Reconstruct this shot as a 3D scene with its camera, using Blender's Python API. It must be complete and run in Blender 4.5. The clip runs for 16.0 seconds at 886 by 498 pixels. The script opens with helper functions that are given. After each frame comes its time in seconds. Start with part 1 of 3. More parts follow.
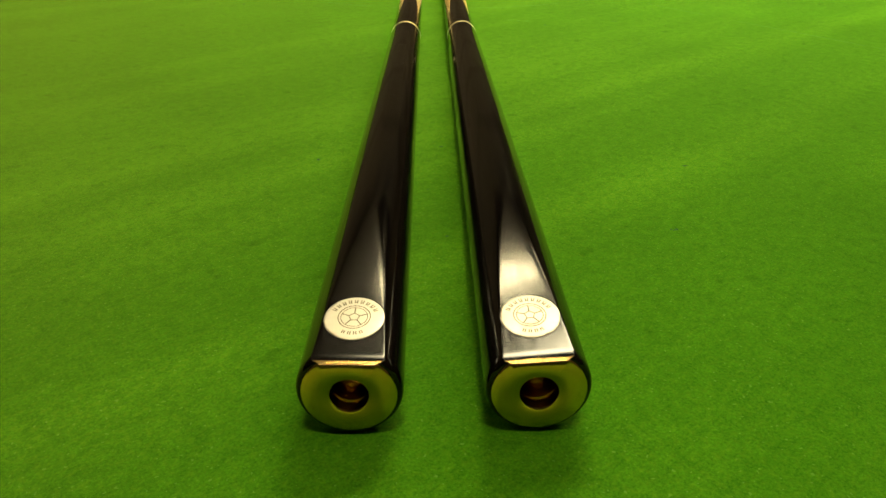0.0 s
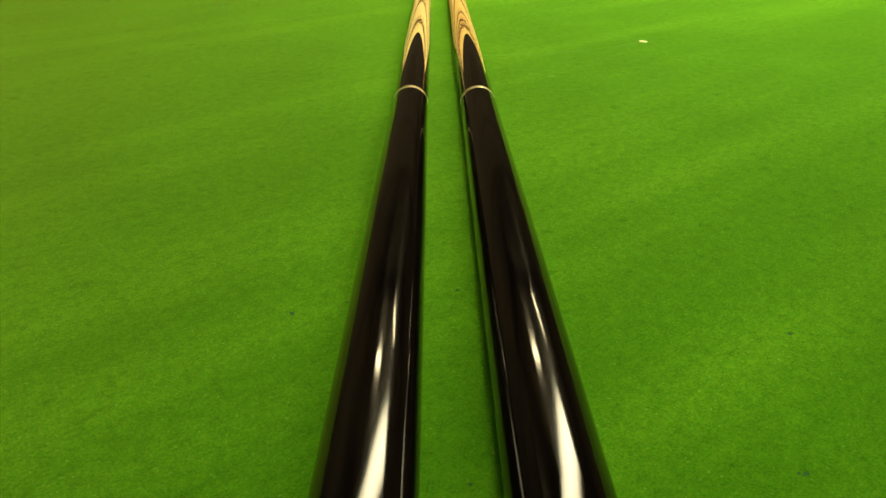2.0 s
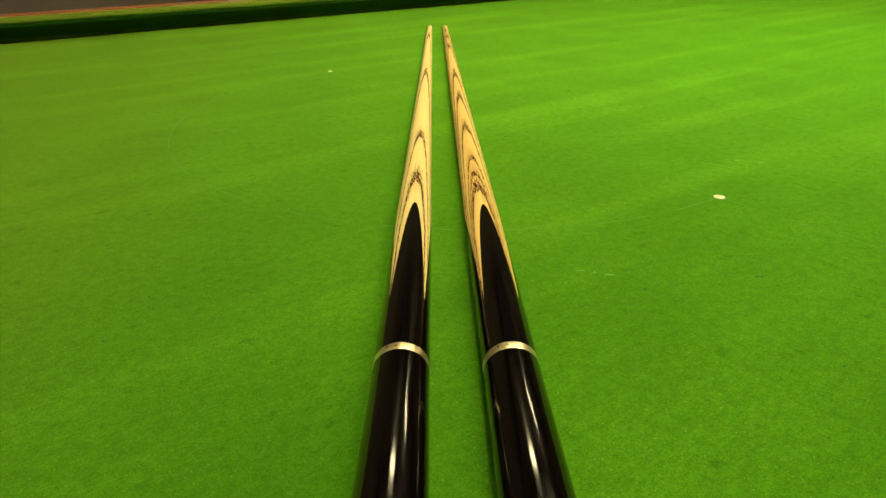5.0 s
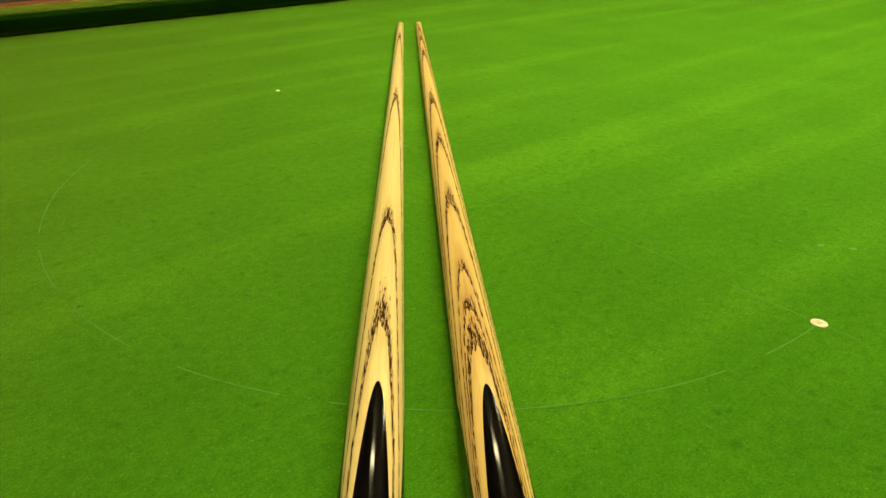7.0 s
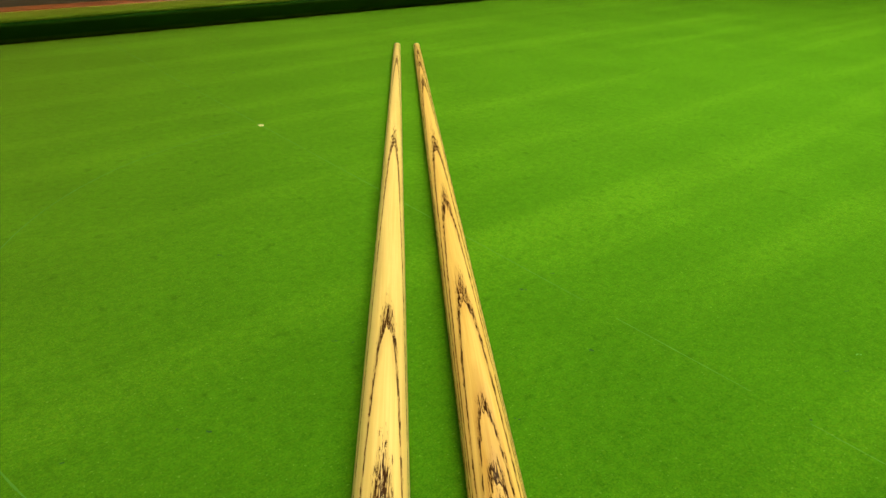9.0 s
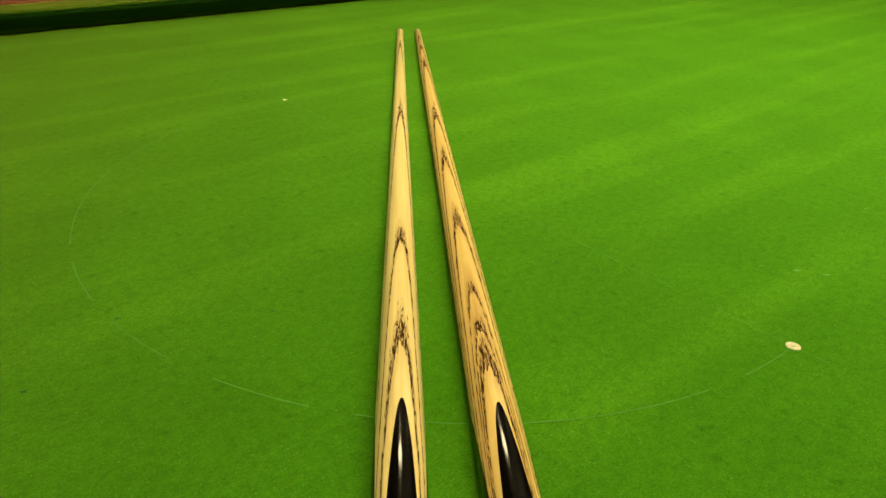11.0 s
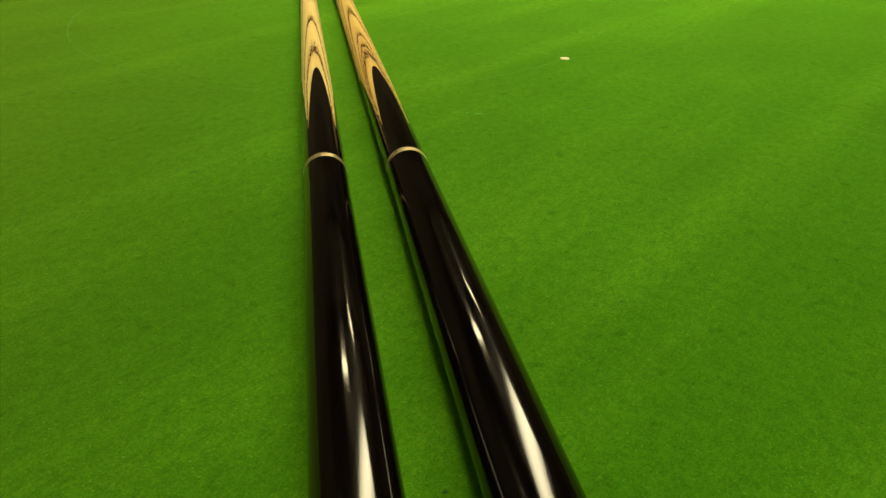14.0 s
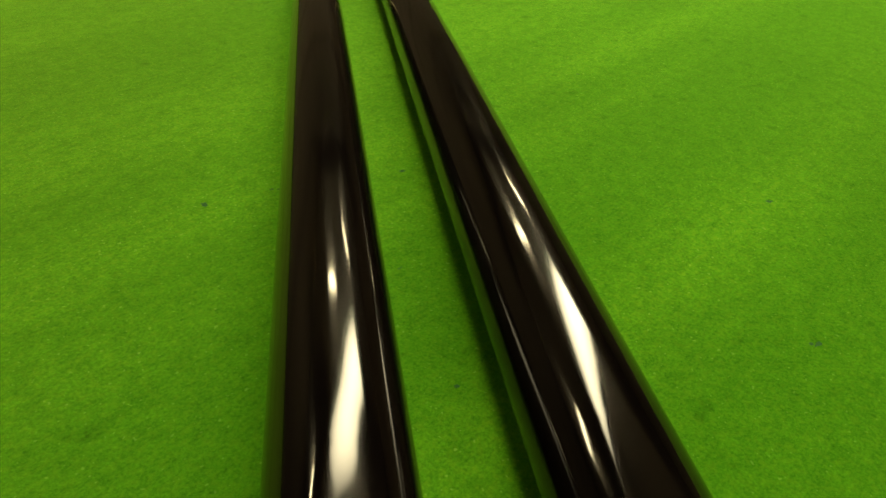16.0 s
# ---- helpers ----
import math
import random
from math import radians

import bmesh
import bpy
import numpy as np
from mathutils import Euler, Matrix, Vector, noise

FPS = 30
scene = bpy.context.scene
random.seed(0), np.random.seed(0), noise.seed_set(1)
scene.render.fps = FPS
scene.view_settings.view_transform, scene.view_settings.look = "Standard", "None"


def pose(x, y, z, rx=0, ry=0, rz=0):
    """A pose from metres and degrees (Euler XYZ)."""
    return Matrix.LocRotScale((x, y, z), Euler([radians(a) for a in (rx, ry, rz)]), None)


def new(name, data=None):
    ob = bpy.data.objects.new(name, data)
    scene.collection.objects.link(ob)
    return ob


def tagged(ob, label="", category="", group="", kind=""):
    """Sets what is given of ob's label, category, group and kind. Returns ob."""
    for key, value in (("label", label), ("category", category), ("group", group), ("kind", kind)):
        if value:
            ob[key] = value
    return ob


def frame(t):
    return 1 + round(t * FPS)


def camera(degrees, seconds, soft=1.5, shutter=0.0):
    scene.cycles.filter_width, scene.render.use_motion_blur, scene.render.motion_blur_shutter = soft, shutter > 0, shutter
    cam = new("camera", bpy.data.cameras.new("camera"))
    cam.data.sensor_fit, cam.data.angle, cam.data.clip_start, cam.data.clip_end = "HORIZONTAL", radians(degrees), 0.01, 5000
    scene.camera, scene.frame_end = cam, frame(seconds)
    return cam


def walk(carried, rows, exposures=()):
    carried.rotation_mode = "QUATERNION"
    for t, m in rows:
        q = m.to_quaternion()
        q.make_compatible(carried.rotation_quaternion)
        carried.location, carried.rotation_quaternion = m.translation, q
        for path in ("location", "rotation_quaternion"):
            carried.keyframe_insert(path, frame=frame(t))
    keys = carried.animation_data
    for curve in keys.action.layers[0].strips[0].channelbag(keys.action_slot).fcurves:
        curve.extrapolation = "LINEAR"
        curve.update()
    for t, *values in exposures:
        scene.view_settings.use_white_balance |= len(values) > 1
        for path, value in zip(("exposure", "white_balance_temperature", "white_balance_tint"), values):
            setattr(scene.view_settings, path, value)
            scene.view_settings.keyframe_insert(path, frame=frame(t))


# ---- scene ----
cam = camera(65.35, 16.0, soft=1.5)
# seconds, eye x y z, yaw, pitch, roll
ROWS = [
    (0, -0.0021, -0.1491, 0.1504, -0.78, -30.41, -0.29),
    (0.5, -0.0014, -0.1232, 0.1553, 0.07, -30.31, -0.93),
    (1, -0.0034, -0.0893, 0.1603, -0.37, -30.16, -0.05),
    (1.5, -0.0048, -0.0574, 0.1661, -0.59, -30.19, 0.36),
    (2, -0.0077, -0.0255, 0.1657, -0.84, -30.26, 0.50),
    (2.5, -0.0074, 0.0108, 0.1703, -0.75, -30.07, 0.27),
    (3, -0.0081, 0.0454, 0.1737, -0.65, -29.56, -0.19),
    (3.5, -0.0090, 0.0833, 0.1828, -0.45, -27.84, -0.43),
    (4.1, -0.0096, 0.1266, 0.1864, -0.38, -26.81, -0.54),
    (4.75, -0.0096, 0.1749, 0.1850, -0.54, -25.82, -0.19),
    (5.4, -0.0092, 0.2278, 0.1833, -0.98, -25.36, 0.24),
    (6, -0.0085, 0.2832, 0.1863, -1.63, -25.80, 0.33),
    (6.5, -0.0092, 0.3325, 0.1939, -2.09, -26.44, 0.25),
    (7, -0.0075, 0.3822, 0.1973, -2.91, -27.73, 0.05),
    (7.5, -0.0095, 0.4209, 0.1992, -3.29, -28.62, 0.78),
    (8, -0.0100, 0.4485, 0.2021, -3.46, -28.35, 1.02),
    (8.6, -0.0130, 0.4710, 0.2063, -3.86, -27.92, 1.51),
    (9.25, -0.0193, 0.4763, 0.2124, -4.49, -27.36, 2.25),
    (9.9, -0.0249, 0.4584, 0.2188, -4.95, -27.12, 2.74),
    (10.5, -0.0260, 0.4179, 0.2240, -4.85, -27.57, 2.54),
    (11, -0.0242, 0.3627, 0.2287, -4.36, -28.49, 1.86),
    (11.5, -0.0217, 0.3219, 0.2331, -3.99, -28.81, 1.17),
    (12, -0.0200, 0.2764, 0.2332, -3.42, -28.88, 1.04),
    (12.5, -0.0245, 0.2258, 0.2301, -4.01, -29.17, 0.64),
    (13, -0.0261, 0.1657, 0.2177, -7.22, -29.31, 0.08),
    (13.5, -0.0254, 0.1191, 0.1945, -10.90, -30.28, 0.30),
    (14, -0.0277, 0.0806, 0.1812, -11.29, -31.84, 0.64),
    (14.5, -0.0280, 0.0502, 0.1655, -10.84, -33.03, 0.05),
    (15, -0.0233, 0.0294, 0.1557, -11.04, -34.36, 0.27),
    (15.5, -0.0262, 0.0159, 0.1397, -11.34, -35.25, 2.21),
    (16, -0.0270, 0.0042, 0.1301, -12.05, -36.74, 4.14),
]
# the film's own exposure drifts: darker while the bright shafts fill the picture
EXPOSURES = [(0.0, 0.10), (1.0, 0.03), (2.0, -0.04), (3.5, -0.14), (6.0, -0.38), (7.0, -0.51), (7.5, -0.32), (8.0, -0.48), (8.2, -0.50), (10.3, -0.58), (11.0, -0.60), (11.5, -0.59), (12.5, -0.59), (13.5, -0.59), (14.3, -0.42), (15.0, -0.20), (16.0, 0.17)]
walk(cam, [(t, pose(x, y, z, 90 + pitch, 0, yaw) @ pose(0, 0, 0, 0, 0, roll)) for t, x, y, z, yaw, pitch, roll in ROWS], EXPOSURES)

# ---------------------------------------------------------------- light
CLOTH_Z = 0.0
FLOOR_Z = -0.86
CEIL_Z = 2.05
# frame of the table: origin on the middle of the baulk line, "along" runs away from the baulk cushion, "across" over the width
MID = Vector((0.0249, 0.9007, 0.0))
ACROSS = Vector((0.596, -0.803, 0.0)).normalized()
ALONG = Vector((0.803, 0.596, 0.0)).normalized()
TABLE = Matrix(((ALONG.x, -ACROSS.x, 0, MID.x), (ALONG.y, -ACROSS.y, 0, MID.y), (0, 0, 1, 0), (0, 0, 0, 1)))
# in the table's own frame: x along, y to the far side rail (minus across), z up

world = bpy.data.worlds.new("room_dark")
world.use_nodes = True
world.node_tree.nodes["Background"].inputs[0].default_value = (0.02, 0.017, 0.012, 1)
world.node_tree.nodes["Background"].inputs[1].default_value = 0.3
scene.world = world
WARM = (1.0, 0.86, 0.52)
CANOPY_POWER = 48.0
LAMP_POWER = 70.0


# ---------------------------------------------------------------- node helpers
def material(name):
    m = bpy.data.materials.new(name)
    m.use_nodes = True
    t = m.node_tree
    return m, t, t.nodes["Principled BSDF"]


def nd(t, kind, **values):
    n = t.nodes.new(kind)
    for k, v in values.items():
        n.inputs[k.replace("_", " ")].default_value = v
    return n


def calc(t, op, a, b=None, c=None, clamp=False):
    n = t.nodes.new("ShaderNodeMath")
    n.operation = op
    n.use_clamp = clamp
    for i, v in enumerate((a, b, c)):
        if v is None:
            continue
        if isinstance(v, (int, float)):
            n.inputs[i].default_value = v
        else:
            t.links.new(v, n.inputs[i])
    return n.outputs[0]


def coords(t, scale=(1, 1, 1), turn=(0, 0, 0)):
    c = t.nodes.new("ShaderNodeTexCoord")
    m = t.nodes.new("ShaderNodeMapping")
    m.inputs["Scale"].default_value = scale
    m.inputs["Rotation"].default_value = [radians(a) for a in turn]
    t.links.new(c.outputs["Object"], m.inputs["Vector"])
    return m.outputs[0]


def grain(t, vec, scale, detail=3.0, rough=0.55):
    n = nd(t, "ShaderNodeTexNoise", Scale=scale, Detail=detail, Roughness=rough)
    t.links.new(vec, n.inputs["Vector"])
    return n.outputs["Fac"]


def ramp(t, fac, stops):
    n = t.nodes.new("ShaderNodeValToRGB")
    while len(n.color_ramp.elements) < len(stops):
        n.color_ramp.elements.new(0.5)
    for e, (p, c) in zip(n.color_ramp.elements, stops):
        e.position = p
        e.color = (*c, 1) if len(c) == 3 else c
    t.links.new(fac, n.inputs[0])
    return n.outputs[0]


def blend(t, fac, a, b, mode="MIX"):
    n = t.nodes.new("ShaderNodeMix")
    n.data_type = "RGBA"
    n.blend_type = mode
    for sock, v in ((n.inputs[0], fac), (n.inputs[6], a), (n.inputs[7], b)):
        if isinstance(v, (int, float)):
            sock.default_value = v
        elif isinstance(v, tuple):
            sock.default_value = (*v, 1)
        else:
            t.links.new(v, sock)
    return n.outputs[2]


def bump(t, bsdf, height, strength, distance):
    n = nd(t, "ShaderNodeBump", Strength=strength, Distance=distance)
    t.links.new(height, n.inputs["Height"])
    t.links.new(n.outputs[0], bsdf.inputs["Normal"])


# ---------------------------------------------------------------- profile of the cues
FLAT_END = 0.084
FLAT_DEPTH = 0.0039
GLOSS, COAT = 0.075, 0.85
LENGTH = 1.508
KNOTS = ((0.0, 0.0155), (0.28, 0.0135), (0.42, 0.0121), (0.56, 0.0115), (0.9, 0.0089), (LENGTH, 0.0047))
COLLAR0, COLLAR1 = 0.4352, 0.4402


def radius(y):
    for (a, ra), (b, rb) in zip(KNOTS, KNOTS[1:]):
        if y <= b:
            return ra + (rb - ra) * (y - a) / (b - a)
    return KNOTS[-1][1]


# the cue's own frame: y along the stick from the butt, z up; its straight axis sinks towards the tip
AXIS_Z0, AXIS_Z1 = 0.0155, 0.0047


def bow(y):
    """Offset of the section's middle from the straight axis, so that the under side stays on the cloth."""
    return radius(y) - (AXIS_Z0 + (AXIS_Z1 - AXIS_Z0) * y / LENGTH)


def crest(y):
    """Height of the stick's upper side over its straight axis at y."""
    return radius(y) + bow(y)


# ---------------------------------------------------------------- materials
def cloth_material(name, dark, light, fleck, normal_lean=0.0):
    m, t, b = material(name)
    v = coords(t)
    fine = grain(t, v, 1050, 3, 0.8)
    mid = grain(t, v, 160, 3, 0.6)
    broad = grain(t, v, 9, 3, 0.5)
    nap = grain(t, coords(t, (120, 700, 1)), 1.0, 2)
    tone = calc(t, "ADD", calc(t, "MULTIPLY", fine, 0.62), calc(t, "MULTIPLY", mid, 0.28))
    tone = calc(t, "ADD", tone, calc(t, "MULTIPLY", nap, 0.1))
    base = ramp(t, tone, [(0.36, dark), (0.68, light)])
    hue = ramp(t, grain(t, v, 480, 2, 0.6), [(0.45, (0, 0, 0)), (0.7, (1, 1, 1))])
    base = blend(t, calc(t, "MULTIPLY", hue, 0.35), base, (light[0] * 1.5, light[1] * 0.95, light[2]))
    lint = calc(t, "GREATER_THAN", grain(t, v, 620, 1, 0.5), 0.71)
    base = blend(t, calc(t, "MULTIPLY", lint, 0.3), base, fleck)
    smut = ramp(t, broad, [(0.3, (0.86, 0.88, 0.86)), (0.7, (1.1, 1.06, 1.1))])
    base = blend(t, 1.0, base, smut, "MULTIPLY")
    rub = ramp(t, grain(t, coords(t, (1.1, 13, 1)), 1.0, 2), [(0.48, (0.96, 0.97, 0.96)), (0.70, (1.36, 1.20, 1.4))])
    base = blend(t, 1.0, base, rub, "MULTIPLY")
    specks = ramp(t, grain(t, v, 75, 2, 0.6), [(0.64, (1, 1, 1)), (0.72, (0.72, 0.8, 0.75))])
    base = blend(t, 1.0, base, specks, "MULTIPLY")
    t.links.new(base, b.inputs["Base Color"])
    b.inputs["Roughness"].default_value = 0.95
    b.inputs["Specular IOR Level"].default_value = 0.05
    b.inputs["Sheen Weight"].default_value = 0.2
    b.inputs["Sheen Roughness"].default_value = 0.5
    b.inputs["Sheen Tint"].default_value = (0.9, 0.86, 0.14, 1)
    bump(t, b, calc(t, "ADD", calc(t, "MULTIPLY", fine, 0.7), calc(t, "MULTIPLY", mid, 0.6)), 0.35, 0.0005)
    if normal_lean:
        # shading normals leaned along the table, added to dim the cloth's near left
        geo = t.nodes.new("ShaderNodeNewGeometry")
        lean = t.nodes.new("ShaderNodeVectorMath")
        lean.operation = "ADD"
        lean.inputs[1].default_value = ALONG * normal_lean
        unit = t.nodes.new("ShaderNodeVectorMath")
        unit.operation = "NORMALIZE"
        t.links.new(geo.outputs["Normal"], lean.inputs[0])
        t.links.new(lean.outputs[0], unit.inputs[0])
        t.links.new(unit.outputs[0], b.inputs["Normal"].links[0].from_node.inputs["Normal"])
    return m


def ebony_material(name, gloss, coat, haze, figured, flat_end=0.0):
    """Near-black figured wood: dull haze from the grain under a clear lacquer coat."""
    m, t, b = material(name)
    streak = grain(t, coords(t, (260, 9, 260)), 1.0, 4, 0.6)
    pore = grain(t, coords(t, (1500, 40, 1500)), 1.0, 2)
    figure = grain(t, coords(t, (70, 3.2, 70)), 1.0, 2)
    sep = t.nodes.new("ShaderNodeSeparateXYZ")
    t.links.new(coords(t), sep.inputs[0])
    depth = calc(t, "ADD", sep.outputs[2], calc(t, "MULTIPLY", calc(t, "MULTIPLY", sep.outputs[0], sep.outputs[0]), 1 / 0.03))
    wave = calc(t, "SINE", calc(t, "ADD", calc(t, "MULTIPLY", depth, 8200.0), calc(t, "MULTIPLY", figure, 10.0)))
    line = calc(t, "MULTIPLY", calc(t, "SUBTRACT", wave, 0.5, clamp=True), 2.0, clamp=True)
    col = ramp(t, streak, [(0.35, (0.0015, 0.001, 0.001)), (0.6, (0.004, 0.003, 0.002)), (0.8, (0.011, 0.008, 0.005))])
    col = blend(t, calc(t, "MULTIPLY", line, 0.85 * figured), col, (0.0015, 0.001, 0.001))
    t.links.new(col, b.inputs["Base Color"])
    rough = calc(t, "ADD", haze, calc(t, "MULTIPLY", calc(t, "SUBTRACT", streak, 0.5), 0.22))
    t.links.new(rough, b.inputs["Roughness"])
    spec = calc(t, "MULTIPLY", calc(t, "SUBTRACT", 1.0, calc(t, "MULTIPLY", line, 0.9 * figured)), 0.02)
    t.links.new(spec, b.inputs["Specular IOR Level"])
    b.inputs["Specular Tint"].default_value = (1.0, 0.86, 0.66, 1)
    b.inputs["Coat Weight"].default_value = coat
    b.inputs["Coat IOR"].default_value = 1.42
    scratch = grain(t, coords(t, (700, 30, 700)), 1.0, 3, 0.7)
    dull = ramp(t, scratch, [(0.3, (gloss * 0.75,) * 3), (0.75, (gloss * 1.4,) * 3)])
    if flat_end:
        # the sanded flat grows glossy where it runs out into the round
        run = calc(t, "DIVIDE", calc(t, "SUBTRACT", sep.outputs[1], 0.03), flat_end - 0.034, clamp=True)
        dull = blend(t, run, dull, (GLOSS,) * 3)
        t.links.new(calc(t, "ADD", coat, calc(t, "MULTIPLY", run, COAT - coat)), b.inputs["Coat Weight"])
    t.links.new(dull, b.inputs["Coat Roughness"])
    bump(t, b, calc(t, "ADD", pore, calc(t, "MULTIPLY", streak, 0.7)), 0.12, 0.0001)
    return m


def ash_material(name, rings, roll, pale, deep):
    """Growth rings are arcs about a pith under the stick; where the taper cuts them they draw the arrow heads of ash."""
    m, t, b = material(name)
    v = coords(t, (1, 1, 1), (0, roll, 0))
    sep = t.nodes.new("ShaderNodeSeparateXYZ")
    t.links.new(v, sep.inputs[0])
    depth = calc(t, "ADD", sep.outputs[2], calc(t, "MULTIPLY", calc(t, "MULTIPLY", sep.outputs[0], sep.outputs[0]), 1 / 0.028))
    wob = grain(t, coords(t, (90, 7, 90)), 1.0, 2)
    fray = grain(t, coords(t, (620, 60, 620)), 1.0, 2)
    depth = calc(t, "ADD", depth, calc(t, "MULTIPLY", calc(t, "SUBTRACT", wob, 0.5), 0.00022))
    depth = calc(t, "ADD", depth, calc(t, "MULTIPLY", calc(t, "SUBTRACT", fray, 0.5), 0.00016))
    # each ring has a sharp inner edge, and its pores thin out on the other side
    dense, soft_band = None, None
    for w, wide in rings:
        past = calc(t, "DIVIDE", calc(t, "SUBTRACT", w, depth), wide)
        hit = calc(t, "MULTIPLY", calc(t, "MULTIPLY", calc(t, "SUBTRACT", 1.0, past, clamp=True), 1.4, clamp=True), calc(t, "GREATER_THAN", past, 0.0))
        near = calc(t, "SUBTRACT", 1.0, calc(t, "DIVIDE", calc(t, "ABSOLUTE", calc(t, "SUBTRACT", depth, w - 0.0001)), 0.00026), clamp=True)
        dense = hit if dense is None else calc(t, "MAXIMUM", dense, hit)
        soft_band = near if soft_band is None else calc(t, "MAXIMUM", soft_band, near)
    dash = grain(t, coords(t, (2700, 140, 2700)), 1.0, 2, 0.6)
    limit = calc(t, "SUBTRACT", 0.68, calc(t, "MULTIPLY", dense, 0.245))
    pores = calc(t, "MULTIPLY", calc(t, "MULTIPLY", calc(t, "SUBTRACT", dash, limit), 34.0, clamp=True), calc(t, "GREATER_THAN", dense, 0.001))
    silk = grain(t, coords(t, (900, 14, 900)), 1.0, 3)
    base = ramp(t, silk, [(0.3, deep), (0.65, pale)])
    base = blend(t, calc(t, "MULTIPLY", soft_band, 0.6), base, (deep[0] * 0.52, deep[1] * 0.38, deep[2] * 0.22))
    base = blend(t, calc(t, "MULTIPLY", pores, 1.0), base, (0.038, 0.016, 0.005))
    t.links.new(base, b.inputs["Base Color"])
    b.inputs["Roughness"].default_value = 0.38
    t.links.new(calc(t, "MULTIPLY", calc(t, "SUBTRACT", 1.0, pores), 0.3), b.inputs["Specular IOR Level"])
    t.links.new(calc(t, "MULTIPLY", calc(t, "SUBTRACT", 1.0, calc(t, "MULTIPLY", pores, 0.7)), 0.35), b.inputs["Coat Weight"])
    b.inputs["Coat Roughness"].default_value = 0.14
    bump(t, b, calc(t, "SUBTRACT", silk, calc(t, "MULTIPLY", pores, 1.5)), 0.15, 0.0002)
    return m


def metal_material(name, colour, rough, brushed=(300, 300, 300)):
    m, t, b = material(name)
    g = grain(t, coords(t, brushed), 1.0, 3)
    t.links.new(ramp(t, g, [(0.3, tuple(c * 0.8 for c in colour)), (0.7, colour)]), b.inputs["Base Color"])
    b.inputs["Metallic"].default_value = 1.0
    t.links.new(ramp(t, g, [(0.3, (rough * 0.75,) * 3), (0.7, (rough * 1.3,) * 3)]), b.inputs["Roughness"])
    bump(t, b, g, 0.06, 0.0002)
    return m


def plain_material(name, a, c, rough, scale=(20, 20, 20), lump=0.0):
    m, t, b = material(name)
    g = grain(t, coords(t, scale), 1.0, 4)
    t.links.new(ramp(t, g, [(0.3, a), (0.7, c)]), b.inputs["Base Color"])
    b.inputs["Roughness"].default_value = rough
    if lump:
        bump(t, b, g, 0.4, lump)
    return m


def glow_material(name, colour, power):
    m, t, b = material(name)
    b.inputs["Base Color"].default_value = (0.8, 0.8, 0.8, 1)
    b.inputs["Emission Color"].default_value = (*colour, 1)
    b.inputs["Emission Strength"].default_value = power
    return m


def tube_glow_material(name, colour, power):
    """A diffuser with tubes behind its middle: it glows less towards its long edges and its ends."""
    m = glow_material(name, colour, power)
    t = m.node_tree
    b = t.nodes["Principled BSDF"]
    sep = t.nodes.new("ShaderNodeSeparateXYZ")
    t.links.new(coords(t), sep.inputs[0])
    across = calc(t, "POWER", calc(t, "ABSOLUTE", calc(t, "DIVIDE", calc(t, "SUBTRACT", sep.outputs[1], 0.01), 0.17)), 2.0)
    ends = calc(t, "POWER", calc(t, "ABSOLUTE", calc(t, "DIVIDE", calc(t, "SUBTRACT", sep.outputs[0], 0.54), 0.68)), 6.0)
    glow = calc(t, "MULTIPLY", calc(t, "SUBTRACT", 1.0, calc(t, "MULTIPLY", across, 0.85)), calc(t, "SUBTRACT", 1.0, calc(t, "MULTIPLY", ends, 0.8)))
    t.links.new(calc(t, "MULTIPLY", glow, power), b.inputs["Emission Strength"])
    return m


CLOTH = cloth_material("green_baize", (0.021, 0.127, 0.003), (0.078, 0.287, 0.007), (0.2, 0.42, 0.06), -0.36)
# olive tint stands in for the sheen along the cushion tops
CUSHION_CLOTH = cloth_material("cushion_baize", (0.05, 0.10, 0.005), (0.095, 0.17, 0.010), (0.2, 0.4, 0.06))
# same baize darkened: the shade below the cushion nose is in this colour
SHADED_FACING_CLOTH = cloth_material("shaded_cushion_facing", (0.005, 0.040, 0.002), (0.010, 0.066, 0.004), (0.02, 0.08, 0.01))
EBONY = ebony_material("lacquered_ebony", GLOSS, COAT, 0.24, 1.0)
EBONY_FLAT = ebony_material("brushed_ebony_flat", 0.13, 0.9, 0.24, 0.0, FLAT_END)
W = 0.00042
ASH_PALE = ash_material("pale_ash", [(crest(y), W * k) for y, k in ((0.643, 0.85), (0.758, 0.8), (1.036, 1.2), (1.362, 1))] + [(z, W * 1.4) for z in (0.0043, 0.0026)], -3,
                        (0.75, 0.605, 0.25), (0.66, 0.50, 0.17))
ASH_GOLD = ash_material("golden_ash", [(crest(y), W * k) for y, k in ((0.627, 0.62), (0.655, 0.35), (0.690, 0.4), (0.785, 0.8), (0.900, 0.9), (1.028, 1.3), (1.352, 1))] + [(z, W * 1.3) for z in (0.0064, 0.0053, 0.0043, 0.0033, 0.0022)], 6,
                        (0.74, 0.545, 0.18), (0.63, 0.42, 0.11))
BRASS = metal_material("brass", (0.83, 0.60, 0.22), 0.2)
COLLAR_BRASS = metal_material("collar_brass", (0.95, 0.80, 0.46), 0.34)
PLATE_BRASS = metal_material("plate_brass", (0.76, 0.50, 0.19), 0.16, (40, 40, 40))
BRASS_BORE = metal_material("bore_brass", (0.98, 0.60, 0.24), 0.13)
BADGE_METAL = metal_material("badge_alloy", (0.47, 0.445, 0.37), 0.5)
ENGRAVED = plain_material("engraved_lines", (0.07, 0.055, 0.03), (0.11, 0.09, 0.055), 0.7)
LEATHER = plain_material("tip_leather", (0.30, 0.23, 0.11), (0.42, 0.33, 0.16), 0.9, (400, 400, 400))
